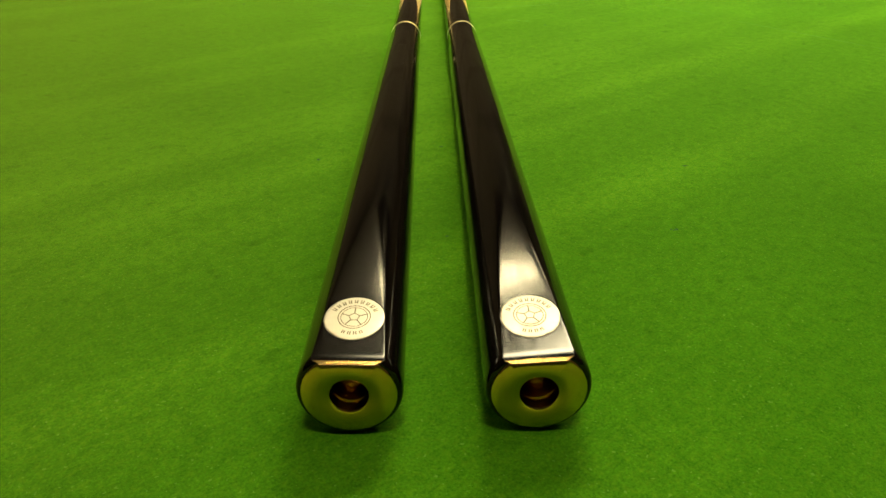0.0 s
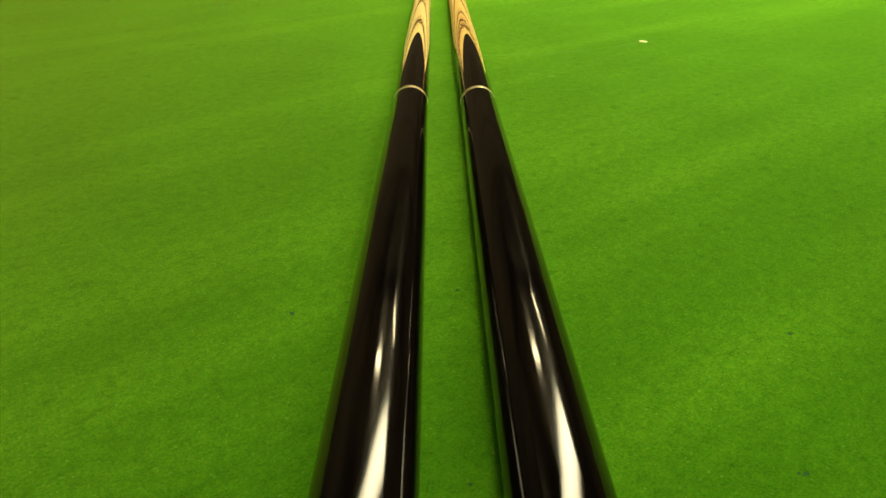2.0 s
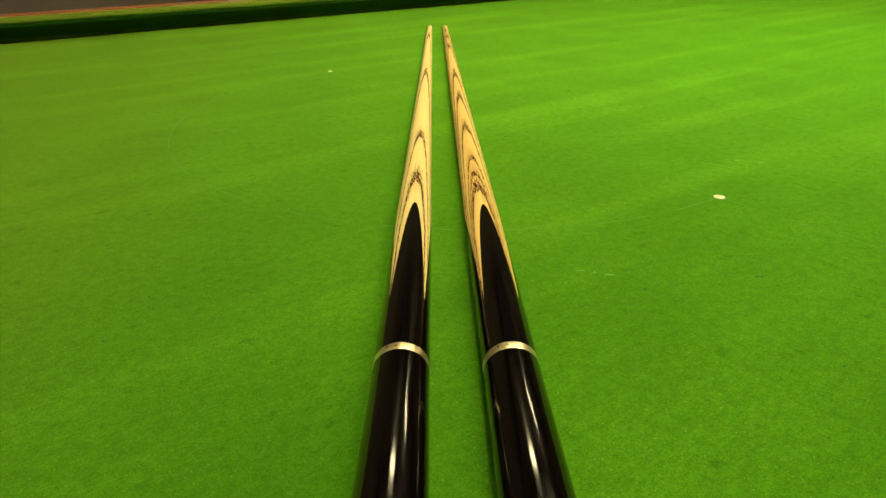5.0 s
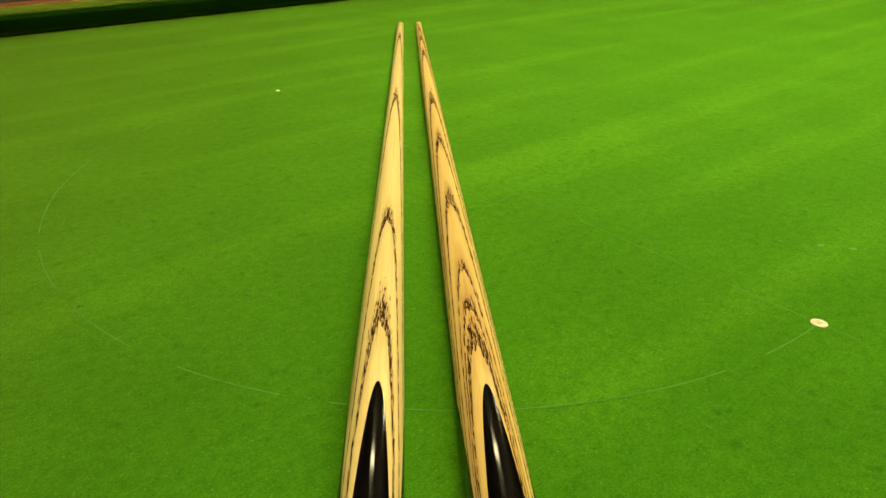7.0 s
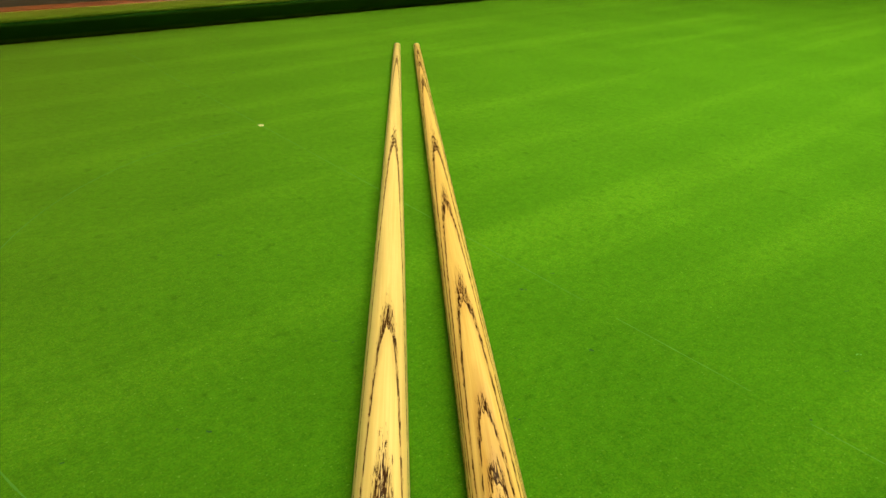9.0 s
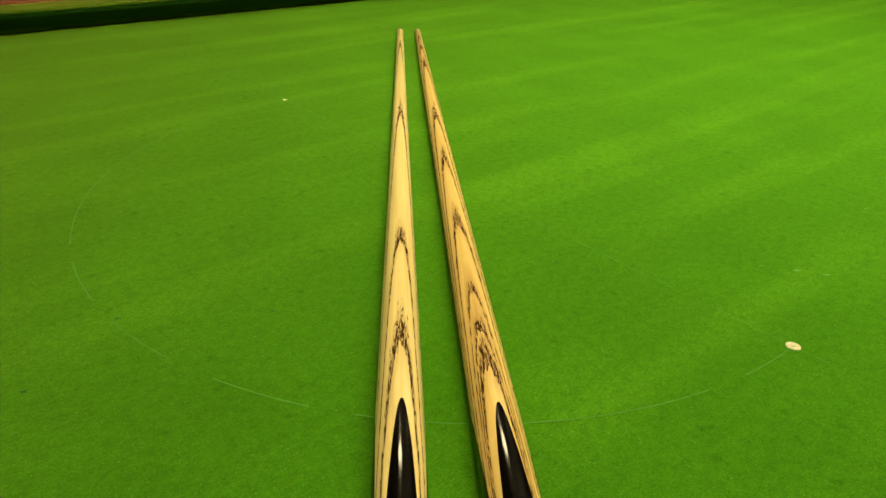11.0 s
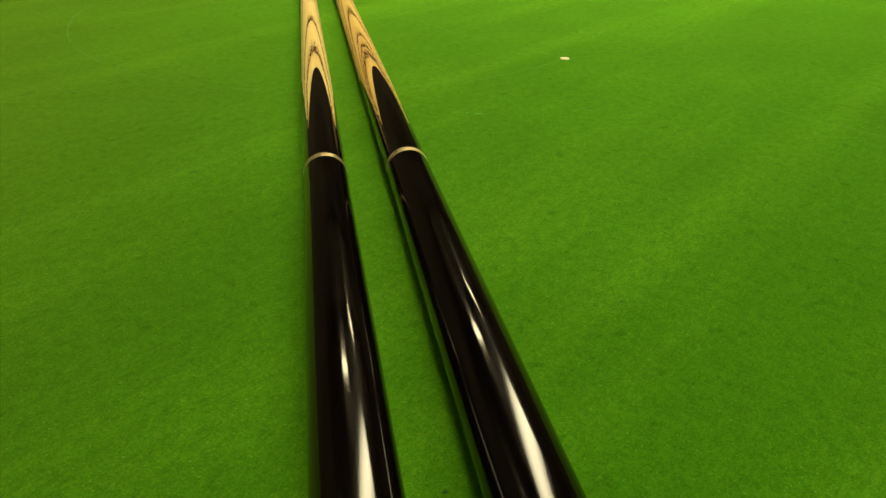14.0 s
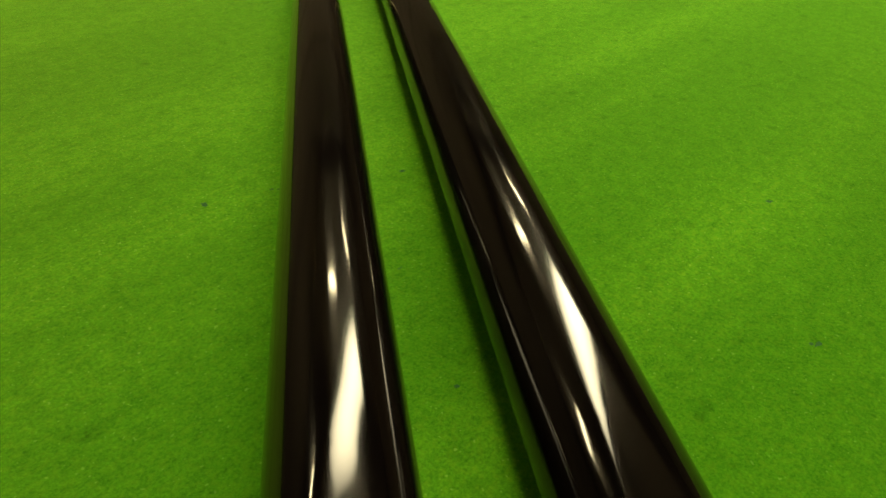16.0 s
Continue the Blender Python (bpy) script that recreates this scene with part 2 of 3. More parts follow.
SPOT_PAPER = plain_material("spot_paper", (0.58, 0.56, 0.32), (0.74, 0.70, 0.46), 0.8, (300, 300, 300))
CHALK_DARK = plain_material("dark_chalk_dust", (0.009, 0.066, 0.007), (0.017, 0.10, 0.009), 1.0, (300, 300, 300))
CHALK_PALE = plain_material("pale_chalk_dust", (0.07, 0.27, 0.03), (0.09, 0.31, 0.05), 1.0, (90, 400, 300))
LINE_CHALK = plain_material("worn_line", (0.049, 0.198, 0.009), (0.076, 0.252, 0.017), 1.0, (25, 25, 25))
MAHOGANY = plain_material("mahogany", (0.16, 0.045, 0.014), (0.27, 0.09, 0.03), 0.3, (6, 60, 60))
WALL_PAINT = plain_material("beige_wall", (0.17, 0.14, 0.11), (0.21, 0.175, 0.135), 0.85, (3, 3, 3))
CARPET = plain_material("carpet", (0.12, 0.09, 0.07), (0.2, 0.16, 0.12), 1.0, (60, 60, 60), 0.002)
CEILING_PAINT = plain_material("ceiling_paint", (0.04, 0.036, 0.03), (0.055, 0.05, 0.04), 0.9, (2, 2, 2))
SHADE_METAL = plain_material("shade_enamel", (0.02, 0.05, 0.025), (0.03, 0.07, 0.035), 0.4, (8, 8, 8))
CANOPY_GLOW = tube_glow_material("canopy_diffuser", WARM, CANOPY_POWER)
LAMP_GLOW = glow_material("downlight_lens", (1.0, 0.84, 0.46), LAMP_POWER)


# ---------------------------------------------------------------- mesh helpers
def part(name, bm, mat, parent=None, label="", smooth=True):
    me = bpy.data.meshes.new(name)
    bmesh.ops.recalc_face_normals(bm, faces=bm.faces)
    bm.to_mesh(me)
    bm.free()
    for p in me.polygons:
        p.use_smooth = smooth
    for mm in (mat if isinstance(mat, (list, tuple)) else [mat]):
        me.materials.append(mm)
    ob = new(name, me)
    ob.parent = parent
    if label:
        ob["label"] = label
    return ob


def thing(name, m=None, **tags):
    ob = new(name)
    ob.empty_display_size = 0.05
    if m is not None:
        ob.matrix_world = m
    return tagged(ob, **tags)


def box(bm, lo, hi, bevel=0.0):
    r = bmesh.ops.create_cube(bm, size=1)
    for v in r["verts"]:
        v.co = Vector([lo[i] + (v.co[i] + 0.5) * (hi[i] - lo[i]) for i in range(3)])
    if bevel:
        edges = list({e for v in r["verts"] for e in v.link_edges})
        bmesh.ops.bevel(bm, geom=edges, offset=bevel, segments=2, affect="EDGES")


def skin(bm, rings, closed=True):
    """Quads between rows of points; each row is a list of places."""
    rows = [[bm.verts.new(p) for p in r] for r in rings]
    n = len(rows[0])
    for a, b in zip(rows, rows[1:]):
        for i in range(n if closed else n - 1):
            j = (i + 1) % n
            bm.faces.new((a[i], a[j], b[j], b[i]))
    return rows


def disc(bm, centre, rx, ry, z, n=40):
    return bm.faces.new([bm.verts.new((centre[0] + rx * math.cos(2 * math.pi * i / n), centre[1] + ry * math.sin(2 * math.pi * i / n), z)) for i in range(n)])


# ---------------------------------------------------------------- room
def wall(name, lo, hi, mat):
    bm = bmesh.new()
    box(bm, lo, hi)
    ob = part(name, bm, mat, smooth=False)
    ob.matrix_world = TABLE
    return tagged(ob, kind="structure")


X0, X1, Y0, Y1 = -3.4, 5.4, -3.2, 2.7
wall("floor", (X0, Y0, FLOOR_Z - 0.1), (X1, Y1, FLOOR_Z), CARPET)
wall("ceiling", (X0, Y0, CEIL_Z), (X1, Y1, CEIL_Z + 0.1), CEILING_PAINT)
wall("wall_far", (X0, Y1, FLOOR_Z - 0.1), (X1, Y1 + 0.1, CEIL_Z + 0.1), WALL_PAINT)
wall("wall_near", (X0, Y0 - 0.1, FLOOR_Z - 0.1), (X1, Y0, CEIL_Z + 0.1), WALL_PAINT)
wall("wall_baulk_end", (X0 - 0.1, Y0 - 0.1, FLOOR_Z - 0.1), (X0, Y1 + 0.1, CEIL_Z + 0.1), WALL_PAINT)
wall("wall_top_end", (X1, Y0 - 0.1, FLOOR_Z - 0.1), (X1 + 0.1, Y1 + 0.1, CEIL_Z + 0.1), WALL_PAINT)

# ---------------------------------------------------------------- snooker table
HALF = 0.788         # middle to the cushion nose over the width
NEAR = 0.93          # the same on the side where the butts lie
BAULK = -0.737       # baulk line to the baulk cushion
TOP = 2.83           # baulk line to the top cushion
table = thing("snooker_table", TABLE, label="full-size snooker table with green baize and mahogany rails", category="snooker table")
bm = bmesh.new()
box(bm, (BAULK - 0.03, -NEAR - 0.03, -0.045), (TOP + 0.03, HALF + 0.03, 0.0))
part("bed_cloth", bm, CLOTH, table, "worn green baize with faint chalk marks", smooth=False)


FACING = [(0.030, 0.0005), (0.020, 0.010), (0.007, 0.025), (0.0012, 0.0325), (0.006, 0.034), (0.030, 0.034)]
COVER = [(0.0012, 0.0328), (0.0, 0.0342), (0.0006, 0.0362), (0.003, 0.0376), (0.012, 0.0382), (0.030, 0.0386), (0.050, 0.0390), (0.050, 0.0345), (0.0065, 0.0345)]


def cushion(a, b, out):
    a, b, out = Vector(a), Vector(b), Vector(out)
    made = None
    for name, prof, mat, label in (("cushion", COVER, CUSHION_CLOTH, "green cloth-covered cushion"), ("undercut_facing", FACING, SHADED_FACING_CLOTH, "undercut cushion face, coloured dark for its shade")):
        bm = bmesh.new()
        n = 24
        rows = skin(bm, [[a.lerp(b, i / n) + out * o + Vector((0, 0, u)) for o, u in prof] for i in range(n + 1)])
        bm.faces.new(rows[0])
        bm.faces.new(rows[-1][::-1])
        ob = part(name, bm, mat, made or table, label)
        made = made or ob
    return made


def rail(a, b, out):
    bm = bmesh.new()
    a, b, out = Vector(a), Vector(b), Vector(out)
    prof = [(0.052, -0.05), (0.052, 0.038), (0.055, 0.0398), (0.085, 0.0402), (0.103, 0.038), (0.112, 0.033), (0.116, 0.01), (0.116, -0.14), (0.100, -0.16), (0.052, -0.16)]
    rings = [[p + out * o + Vector((0, 0, u)) for o, u in prof] for p in (a, b)]
    rows = skin(bm, rings)
    bm.faces.new(rows[0])
    bm.faces.new(rows[-1][::-1])
    return part("rail", bm, MAHOGANY, table, "polished mahogany rail", smooth=False)


for s, half in ((1, HALF), (-1, NEAR)):
    cushion((BAULK, s * half, 0), (TOP, s * half, 0), (0, s, 0))
    rail((BAULK - 0.116, s * half, 0), (TOP + 0.116, s * half, 0), (0, s, 0))
for x, s in ((BAULK, -1), (TOP, 1)):
    cushion((x, -NEAR, 0), (x, HALF, 0), (s, 0, 0))
    rail((x, -NEAR - 0.05, 0), (x, HALF + 0.05, 0), (s, 0, 0))
bm = bmesh.new()
box(bm, (BAULK - 0.02, -NEAR - 0.02, -0.20), (TOP + 0.02, HALF + 0.02, -0.047))
part("slate_frame", bm, MAHOGANY, table, smooth=False)
for x in (BAULK + 0.2, (BAULK + TOP) / 2, TOP - 0.2):
    for y in (-NEAR + 0.15, HALF - 0.15):
        bm = bmesh.new()
        prof = [(0.075, -0.2), (0.075, -0.32), (0.05, -0.34), (0.068, -0.40), (0.06, -0.62), (0.042, -0.76), (0.055, -0.79), (0.055, FLOOR_Z)]
        rows = skin(bm, [[(x + r * math.cos(k * math.pi / 10), y + r * math.sin(k * math.pi / 10), z) for k in range(20)] for r, z in prof])
        bm.faces.new(rows[0])
        bm.faces.new(rows[-1][::-1])
        part("leg", bm, MAHOGANY, table)


def drawn_line(name, pts, width, label):
    """A thin drawn line on the cloth, broken where it has worn away."""
    bm = bmesh.new()
    rnd = random.Random(5)
    for i, (p, q) in enumerate(zip(pts, pts[1:])):
        wear = noise.noise(Vector((i * 0.11, len(pts), 0)))
        if wear < -0.22:
            continue
        p, q = Vector(p), Vector(q)
        side = Vector((-(q - p).y, (q - p).x, 0)).normalized() * width * rnd.uniform(0.35, 0.6)
        zz = Vector((0, 0, 0.0003))
        bm.faces.new([bm.verts.new(v + zz) for v in (p - side, q - side, q + side, p + side)])
    return tagged(part(name, bm, LINE_CHALK, table, label, smooth=False), kind="stuff")


drawn_line("d_line", [(-0.292 * math.sin(a), 0.292 * math.cos(a), 0) for a in [math.pi * i / 200 for i in range(201)]], 0.0009, "faint worn pale arc of the D")
drawn_line("baulk_line", [(0, -NEAR + (HALF + NEAR) * i / 300, 0) for i in range(301)], 0.0006, "faint worn straight baulk line")

# ---------------------------------------------------------------- lights of the room
canopy = thing("table_light", TABLE @ Matrix.Translation((0, 0, 1.1)), label="long hanging snooker table light with a lit underside", category="lamp")
CX0, CX1, CY0, CY1 = -0.14, 1.22, -0.16, 0.18
DEEP = 0.06
bm = bmesh.new()
outer = [(CX0 - 0.02, CY0 - 0.02), (CX1 + 0.02, CY0 - 0.02), (CX1 + 0.02, CY1 + 0.02), (CX0 - 0.02, CY1 + 0.02)]
inner = [(CX0, CY0), (CX1, CY0), (CX1, CY1), (CX0, CY1)]
top = [(CX0 + 0.08, CY0 + 0.08), (CX1 - 0.08, CY0 + 0.08), (CX1 - 0.08, CY1 - 0.08), (CX0 + 0.08, CY1 - 0.08)]
rows = skin(bm, [[(x, y, DEEP + 0.01) for x, y in inner], [(x, y, 0) for x, y in inner], [(x, y, 0) for x, y in outer], [(x, y, DEEP) for x, y in outer], [(x, y, DEEP + 0.08) for x, y in top]])
bm.faces.new(rows[-1])
part("shade", bm, SHADE_METAL, canopy, "dark green enamelled shade", smooth=False)
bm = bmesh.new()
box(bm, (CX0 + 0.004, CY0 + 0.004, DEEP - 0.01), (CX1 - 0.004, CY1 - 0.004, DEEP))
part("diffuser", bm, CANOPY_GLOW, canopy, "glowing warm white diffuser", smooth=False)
for x in (CX0 + 0.3, CX1 - 0.3):
    bm = bmesh.new()
    skin(bm, [[(x + 0.004 * math.cos(k), (CY0 + CY1) / 2 + 0.004 * math.sin(k), z) for k in [math.pi * i / 4 for i in range(8)]] for z in (DEEP + 0.075, CEIL_Z - 1.1)])
    part("suspension_rod", bm, BRASS, canopy)


def downlight(x, y):
    ob = thing("ceiling_light", Matrix.Translation((x, y, CEIL_Z)), label="unseen oval warm white ceiling light with brass ring", category="lamp", group="ceiling lights")
    bm = bmesh.new()
    n = 28
    prof = [(0.27, 0.0), (0.305, 0.0), (0.305, -0.02), (0.285, -0.04), (0.27, -0.04), (0.27, 0.0)]
    skin(bm, [[(r * math.cos(2 * math.pi * k / n), 0.3 * r * math.sin(2 * math.pi * k / n), z) for k in range(n)] for r, z in prof])
    part("trim_ring", bm, BRASS, ob)
    bm = bmesh.new()
    disc(bm, (0, 0), 0.268, 0.080, -0.025)
    part("lens", bm, LAMP_GLOW, ob, smooth=False)


# first three follow glints on the cues; last three are an added mirrored row
for x, y in ((0.08, 2.69), (1.42, 3.66), (-1.62, 1.88), (1.75, 0.44), (0.05, -0.37), (3.1, 1.4)):
    downlight(x, y)

# ---------------------------------------------------------------- cues


def section(y, n, k=1.0):
    r = radius(y) * k
    return [(r * math.sin(2 * math.pi * i / n), y, r * math.cos(2 * math.pi * i / n)) for i in range(n)]


ACROSS_FLAT = (-1, -0.98, -0.95, -0.9, -0.8, -0.6, -0.3, 0, 0.3, 0.6, 0.8, 0.9, 0.95, 0.98, 1)
ROUND = [0.003, 0.006, 0.010, 0.015, 0.021] + [0.03 + 0.94 * i / 72 for i in range(73)] + [0.979, 0.985, 0.990, 0.994, 0.997]


def flat_height(y):
    return radius(y) - FLAT_DEPTH * (1 - y / FLAT_END)


def flat_section(y, k=1.0, sink=0.0):
    """A round section with its top cut flat: first the points over the flat, then round the rest."""
    r = radius(y) * k
    cut = flat_height(max(y, 0)) - sink
    a = max(math.acos(min(1.0, cut / r)), 0.12)
    soft = 0.00016 + 0.0005 * min(1.0, max(0.0, y / FLAT_END))
    out = []
    for b in [f * a for f in ACROSS_FLAT] + [a + (2 * math.pi - 2 * a) * f for f in ROUND]:
        rho = r
        if math.cos(b) > 0.3:
            plane = cut / math.cos(b)
            rho = min(r, plane) - max(soft - abs(r - plane), 0.0) ** 2 / (4 * soft)
        out.append((rho * math.sin(b), y, rho * math.cos(b)))
    return out


def turned(p, a):
    c, s = math.cos(a), math.sin(a)
    return Vector((p[0] * c + p[2] * s, p[1], -p[0] * s + p[2] * c + bow(p[1])))


def splice(phi, tip_y, valley_y=0.480):
    """Where the ebony ends and the ash begins at the angle phi from the top: four points cut by flat faces."""
    q = (phi + math.pi / 4) % (math.pi / 2) - math.pi / 4
    d = (1 - math.cos(q)) / (1 - math.cos(math.pi / 4))
    return tip_y + (valley_y - tip_y) * d


def snooker_cue(x0, x1, ash, flat_roll, splice_roll, tip_y, label):
    yaw = math.atan2(-(x1 - x0), LENGTH)
    tilt = math.atan2(AXIS_Z1 - AXIS_Z0, LENGTH)
    m = Matrix.Translation((x0, 0, AXIS_Z0)) @ Matrix.Rotation(yaw, 4, "Z") @ Matrix.Rotation(tilt, 4, "X")
    cue = thing("snooker_cue", m, label=label, category="cue", group="pair of snooker cues")
    roll = radians(flat_roll)
    twist = radians(splice_roll)
    n = 96
    # ebony butt with its flat
    bm = bmesh.new()
    ys = [0.0044 + (FLAT_END + 0.012 - 0.0044) * i / 46 for i in range(47)] + [0.11 + (COLLAR0 - 0.11) * i / 24 for i in range(25)]
    rings = []
    for y, k, sink in ((0.0, 0.890, 0.00052), (0.0001, 0.920, 0.00040), (0.0004, 0.952, 0.00030), (0.0008, 0.972, 0.00022), (0.0014, 0.988, 0.00013), (0.0021, 0.997, 0.00005), (0.0030, 1.0, 0.00001), (0.0038, 1.0, 0.0)):
        rings.append([turned(p, roll) for p in flat_section(y, k, sink)])
    for y in ys:
        rings.append([turned(p, roll) for p in flat_section(y)])
    rows = skin(bm, rings)
    butt = part("butt", bm, [EBONY, BRASS, EBONY_FLAT], cue, "black polished ebony butt with a flat")
    columns = len(rings[0])
    for i, p in enumerate(butt.data.polygons):
        if i % columns < len(ACROSS_FLAT) - 1:
            if p.center.y < 0.0008:
                p.material_index = 1
            elif p.center.y < FLAT_END - 0.002:
                p.material_index = 2
    # brass end plate with its bore
    bm = bmesh.new()
    rings = []
    n = columns
    for y, k, sink in ((0.0003, 0.888, 0.00050), (-0.0003, 0.886, 0.00056), (-0.0006, 0.866, 0.00085)):
        rings.append([turned((x, y, z), roll) for x, yy, z in flat_section(0.0, k, sink)])
    around = [math.atan2(x, z) for x, yy, z in flat_section(0.0, 0.9, 0.0015)]
    bore = 0.0057
    for y, r in ((-0.0007, bore + 0.0006), (-0.0003, bore)):
        rings.append([turned((r * math.sin(a), y, r * math.cos(a) - 0.0004), roll) for a in around])
    skin(bm, rings)
    plate = part("end_plate", bm, PLATE_BRASS, cue, "brass end plate with a round bore")
    bm = bmesh.new()
    rings = []
    prof = [(-0.0003, bore), (0.004, bore), (0.0045, bore - 0.0006)]
    for k in range(9):
        prof += [(0.005 + k * 0.0012, bore - 0.0003), (0.0056 + k * 0.0012, bore - 0.0009)]
    prof += [(0.0175, bore - 0.001), (0.0178, 0.0002)]
    for y, r in prof:
        rings.append([turned((r * math.sin(2 * math.pi * i / 48), y, r * math.cos(2 * math.pi * i / 48) - 0.0004), roll) for i in range(48)])
    skin(bm, rings)
    part("bore", bm, BRASS_BORE, plate, "threaded brass socket")
    # oval badge on the flat
    by, rx, ry = 0.0194, 0.0091, 0.0103
    flat_z = radius(by) - FLAT_DEPTH * (1 - by / FLAT_END)
    slope = math.atan2((radius(FLAT_END) - (radius(0) - FLAT_DEPTH)), FLAT_END)

    def on_flat(px, py, up_by):
        return turned((px, py, flat_z + (py - by) * math.tan(slope) + up_by), roll)

    bm = bmesh.new()
    rings = []
    for k, h in ((1.0, -0.0004), (1.0, 0.00012), (0.975, 0.00024), (0.9, 0.00026), (0.5, 0.00026), (0.02, 0.00026)):
        rings.append([on_flat(k * rx * math.cos(2 * math.pi * i / 64), by + k * ry * math.sin(2 * math.pi * i / 64), h) for i in range(64)])
    rows = skin(bm, rings)
    bm.faces.new(rows[-1])
    badge = part("badge", bm, BADGE_METAL, cue, "oval pale metal maker's badge with engraved emblem")

    def stroke(bm, pts, wide):
        for p, q in zip(pts, pts[1:]):
            p, q = Vector(p), Vector(q)
            s = Vector((-(q - p).y, (q - p).x)).normalized() * wide
            bm.faces.new([bm.verts.new(on_flat(v.x * rx, by + v.y * ry, 0.00031)) for v in (p - s, q - s, q + s, p + s)])

    bm = bmesh.new()
    circle = [2 * math.pi * i / 48 for i in range(49)]
    stroke(bm, [(0.53 * math.cos(a), 0.03 + 0.53 * math.sin(a)) for a in circle], 0.018)
    stroke(bm, [(0.44 * math.cos(a), 0.03 + 0.44 * math.sin(a)) for a in circle], 0.014)
    for i in range(5):
        a = 2 * math.pi * i / 5
        stroke(bm, [(0.18 * math.sin(a), 0.03 + 0.18 * math.cos(a)), (0.43 * math.sin(a), 0.03 + 0.43 * math.cos(a))], 0.022)
    stroke(bm, [(0.18 * math.sin(2 * math.pi * i / 5), 0.03 + 0.18 * math.cos(2 * math.pi * i / 5)) for i in range(6)], 0.018)
    part("emblem", bm, ENGRAVED, badge, "engraved rings and pentagon", smooth=False)
    bm = bmesh.new()
    for i in range(9):
        a = radians(152 - i * 15.5)
        for d in (-0.05, 0.05):
            stroke(bm, [(0.68 * math.cos(a + d), 0.68 * math.sin(a + d)), (0.85 * math.cos(a + d), 0.85 * math.sin(a + d))], 0.020)
        stroke(bm, [(0.73 * math.cos(a + 0.07), 0.73 * math.sin(a + 0.07)), (0.73 * math.cos(a - 0.07), 0.73 * math.sin(a - 0.07))], 0.018)
    for i in range(4):
        a = radians(247 + i * 15.5)
        for d in (-0.05, 0.05):
            stroke(bm, [(0.64 * math.cos(a + d), 0.64 * math.sin(a + d)), (0.78 * math.cos(a + d), 0.78 * math.sin(a + d))], 0.020)
    part("lettering_bars", bm, ENGRAVED, badge, "rows of small engraved bars", smooth=False)
    # brass joint collar
    bm = bmesh.new()
    a, b = COLLAR0, COLLAR1
    rows = skin(bm, [[turned(p, 0) for p in section(y, 96, k)] for y, k in ((a, 0.97), (a, 1.0), (a + 0.0001, 1.001), (a + 0.0003, 1.0025), (b - 0.0003, 1.0025), (b - 0.0001, 1.001), (b, 1.0), (b, 0.97))])
    part("joint_collar", bm, COLLAR_BRASS, cue, "polished brass joint ring")
    # spliced ebony fore butt and ash shaft, meeting along four points
    n2 = 192
    bm = bmesh.new()
    rings = []
    for k in range(31):
        row = []
        for i in range(n2):
            a = 2 * math.pi * i / n2
            y = COLLAR1 + (splice(a - twist, tip_y) - COLLAR1) * k / 30
            row.append(turned((radius(y) * math.sin(a), y, radius(y) * math.cos(a)), 0))
        rings.append(row)
    rows = skin(bm, rings)
    part("fore_butt", bm, EBONY, cue, "black ebony fore butt with four points")
    bm = bmesh.new()
    rings = []
    end = LENGTH - 0.013
    for k in range(61):
        row = []
        for i in range(n2):
            a = 2 * math.pi * i / n2
            y0 = splice(a - twist, tip_y)
            y = y0 + (end - y0) * (k / 60) ** 1.3
            row.append(turned((radius(y) * math.sin(a), y, radius(y) * math.cos(a)), 0))
        rings.append(row)
    skin(bm, rings)
    part("shaft", bm, ash, cue, "ash shaft with dark arrow-shaped grain")
    bm = bmesh.new()
    rings = [[turned((x, y, z), 0) for x, yy, z in section(y, 40, k)] for y, k in ((end, 1.0), (end + 0.0002, 1.01), (end + 0.0085, 1.0), (end + 0.0087, 0.95))]
    skin(bm, rings)
    part("ferrule", bm, COLLAR_BRASS, cue, "brass ferrule")
    bm = bmesh.new()
    rings = [[turned((x, y, z), 0) for x, yy, z in section(y, 40, k)] for y, k in ((end + 0.0086, 0.97), (end + 0.011, 0.95), (end + 0.0122, 0.8), (end + 0.013, 0.4))]
    rows = skin(bm, rings)
    bm.faces.new(rows[-1])
    part("tip", bm, LEATHER, cue, "domed tan leather tip")
    return cue


snooker_cue(-0.0270, -0.0174, ASH_PALE, 1.5, 5.0, 0.603, "snooker cue with black ebony butt and pale ash shaft")
snooker_cue(0.0272, 0.0106, ASH_GOLD, -3.5, 0.5, 0.599, "snooker cue with black ebony butt and golden ash shaft")

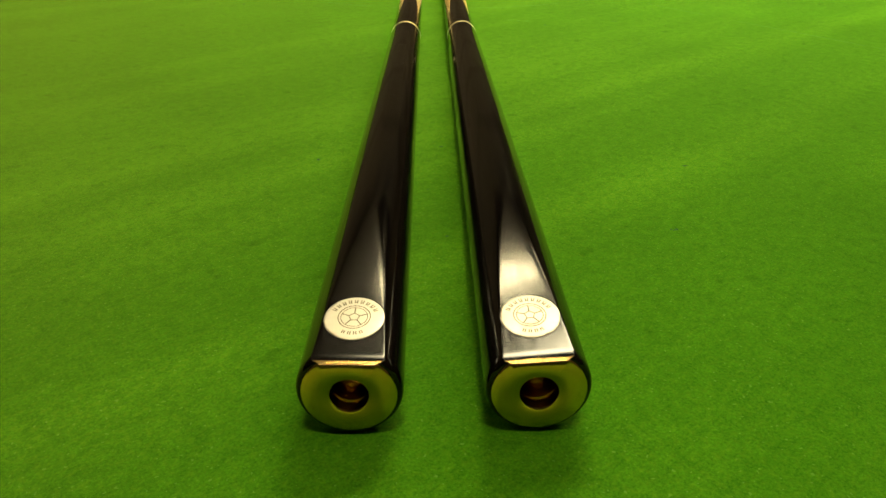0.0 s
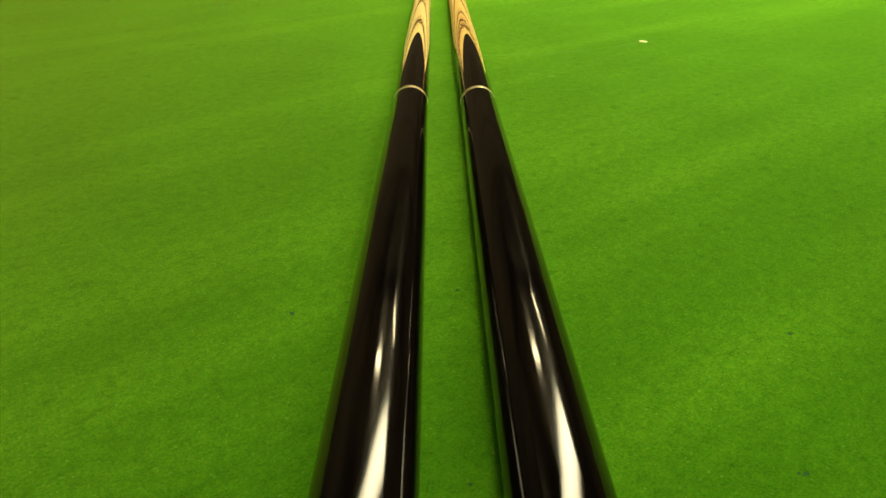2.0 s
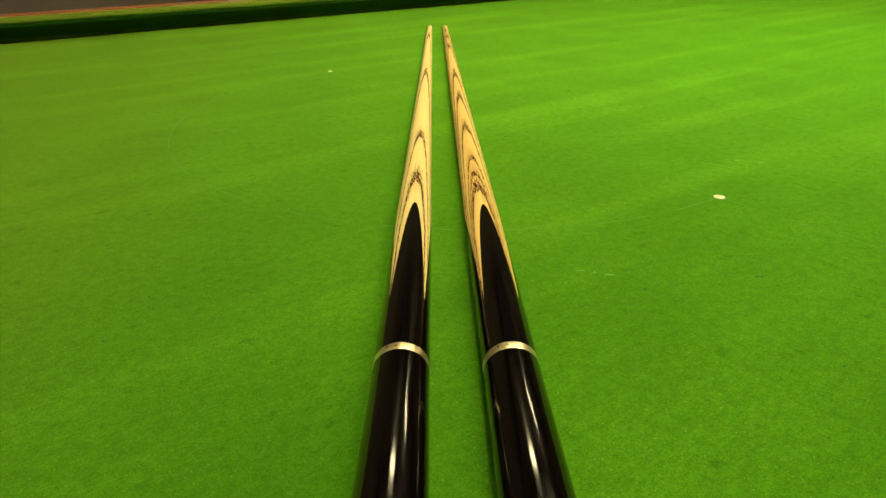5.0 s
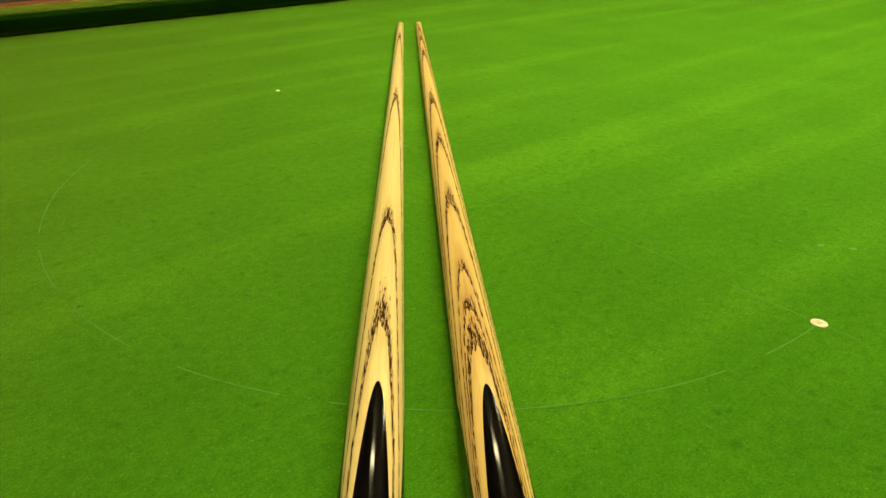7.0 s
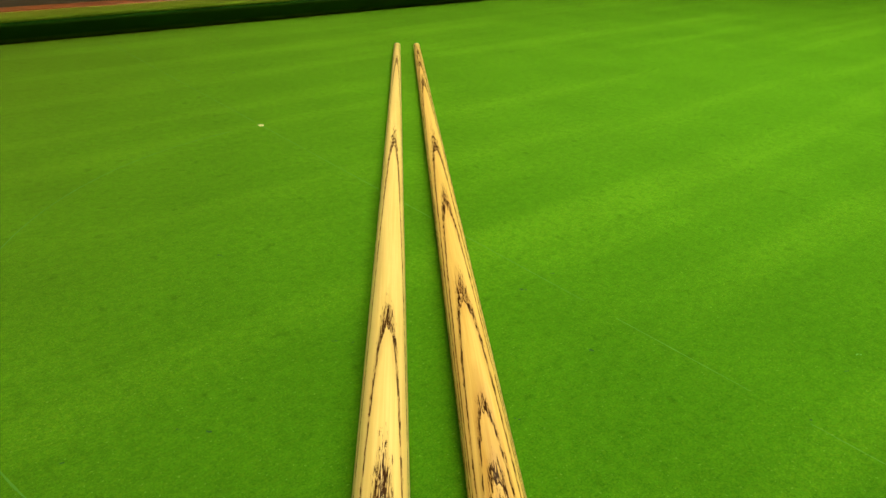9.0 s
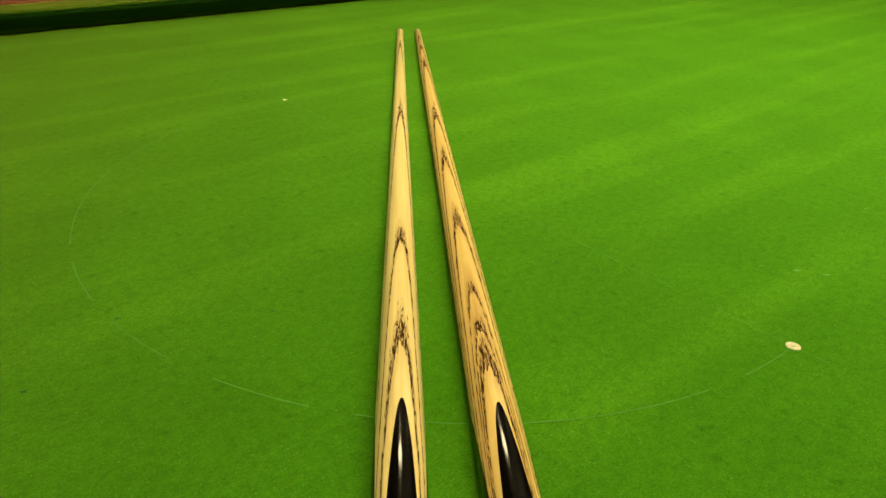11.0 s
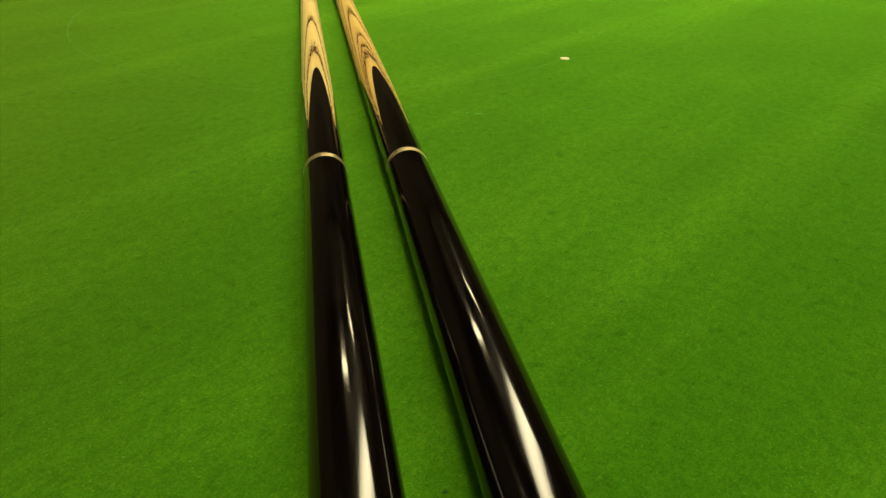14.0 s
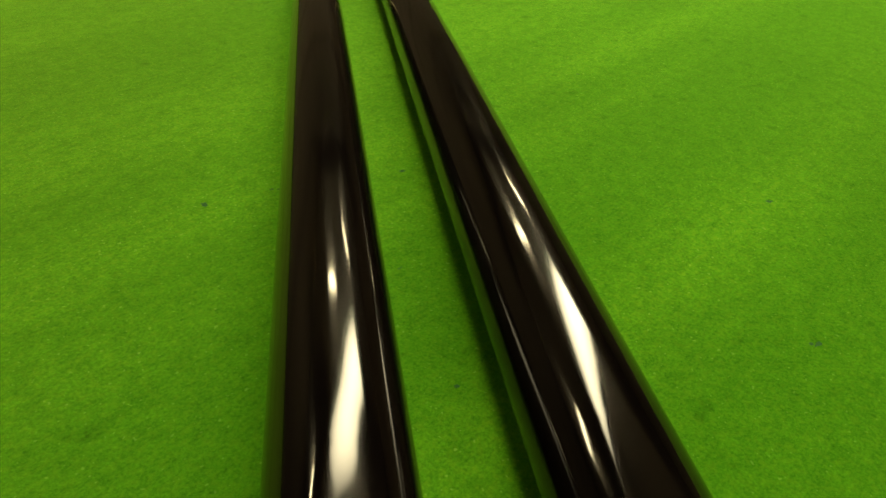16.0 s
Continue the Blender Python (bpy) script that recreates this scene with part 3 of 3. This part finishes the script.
# ---------------------------------------------------------------- small things on the cloth
for x, y, size in ((0.1989, 0.6662, 0.86), (-0.1491, 1.1352, 0.55)):
    bm = bmesh.new()
    rings = [[(r * math.cos(2 * math.pi * i / 28) * 1.08, r * math.sin(2 * math.pi * i / 28), z) for i in range(28)] for r, z in ((0.0044, 0.0001), (0.0044, 0.0004), (0.0041, 0.0005), (0.0018, 0.0005), (0.0016, 0.0003), (0.0002, 0.0003))]
    rows = skin(bm, rings)
    bm.faces.new(rows[-1])
    spot = part("table_spot", bm, SPOT_PAPER)
    spot.matrix_world = Matrix.Translation((x, y, 0)) @ Matrix.Rotation(radians(-35), 4, "Z") @ Matrix.Diagonal((size, size, 1, 1))
    tagged(spot, label="small round off-white spot sticker on the baize", category="spot", group="baulk spots")


def smudges(name, places, mat, size, label, aspect):
    rnd = random.Random(11)
    bm = bmesh.new()
    for x, y in places:
        r = rnd.uniform(*size)
        turn = rnd.uniform(-0.5, 0.5)
        for k in range(rnd.randint(2, 4)):
            ox, oy = rnd.uniform(-1, 1) * r * 1.2, rnd.uniform(-1, 1) * r * 0.5
            rr = r * rnd.uniform(0.25, 0.6)
            pts = []
            for i in range(12):
                a = 2 * math.pi * i / 12
                q = rr * rnd.uniform(0.55, 1.2)
                px, py = q * math.cos(a) * aspect, q * math.sin(a)
                pts.append((x + ox + px * math.cos(turn) - py * math.sin(turn), y + oy + px * math.sin(turn) + py * math.cos(turn), 0.0003 + 0.00002 * k))
            bm.faces.new([bm.verts.new(p) for p in pts])
    ob = part(name, bm, mat, smooth=False)
    return tagged(ob, label=label, category="chalk mark", kind="stuff")


smudges("dark_chalk_marks", [(-0.049, 0.773), (-0.039, 0.772), (-0.183, 0.701), (-0.152, 0.690), (-0.11, 0.709), (-0.098, 0.707), (0.079, 0.843), (0.058, 0.824), (0.171, 0.708), (0.062, 0.584),
                             (0.037, 0.712), (-0.218, 1.345), (-0.207, 0.638), (0.188, 0.569), (0.106, 0.527), (0.175, 0.541), (0.156, 0.432), (-0.17, 0.479), (-0.165, 0.523), (0.221, 0.529),
                             (0.209, 0.743), (-0.128, 0.867), (0.084, 0.763), (-0.043, 0.213), (-0.066, 0.206), (-0.005, 0.166), (0.134, 0.192), (0.003, 0.223), (0.004, 0.118), (0.177, 0.454),
                             (0.098, 0.309), (0.106, 0.1215)], CHALK_DARK, (0.0008, 0.0017), "small dark chalk specks on the green baize", 1.5)
smudges("pale_chalk_marks", [(0.075, 0.550), (0.083, 0.548), (0.091, 0.545), (0.354, 0.847), (0.225, 0.757), (0.262, 0.744), (0.245, 0.75)], CHALK_PALE, (0.0012, 0.0022), "pale chalk scuffs on the green baize", 2.5)
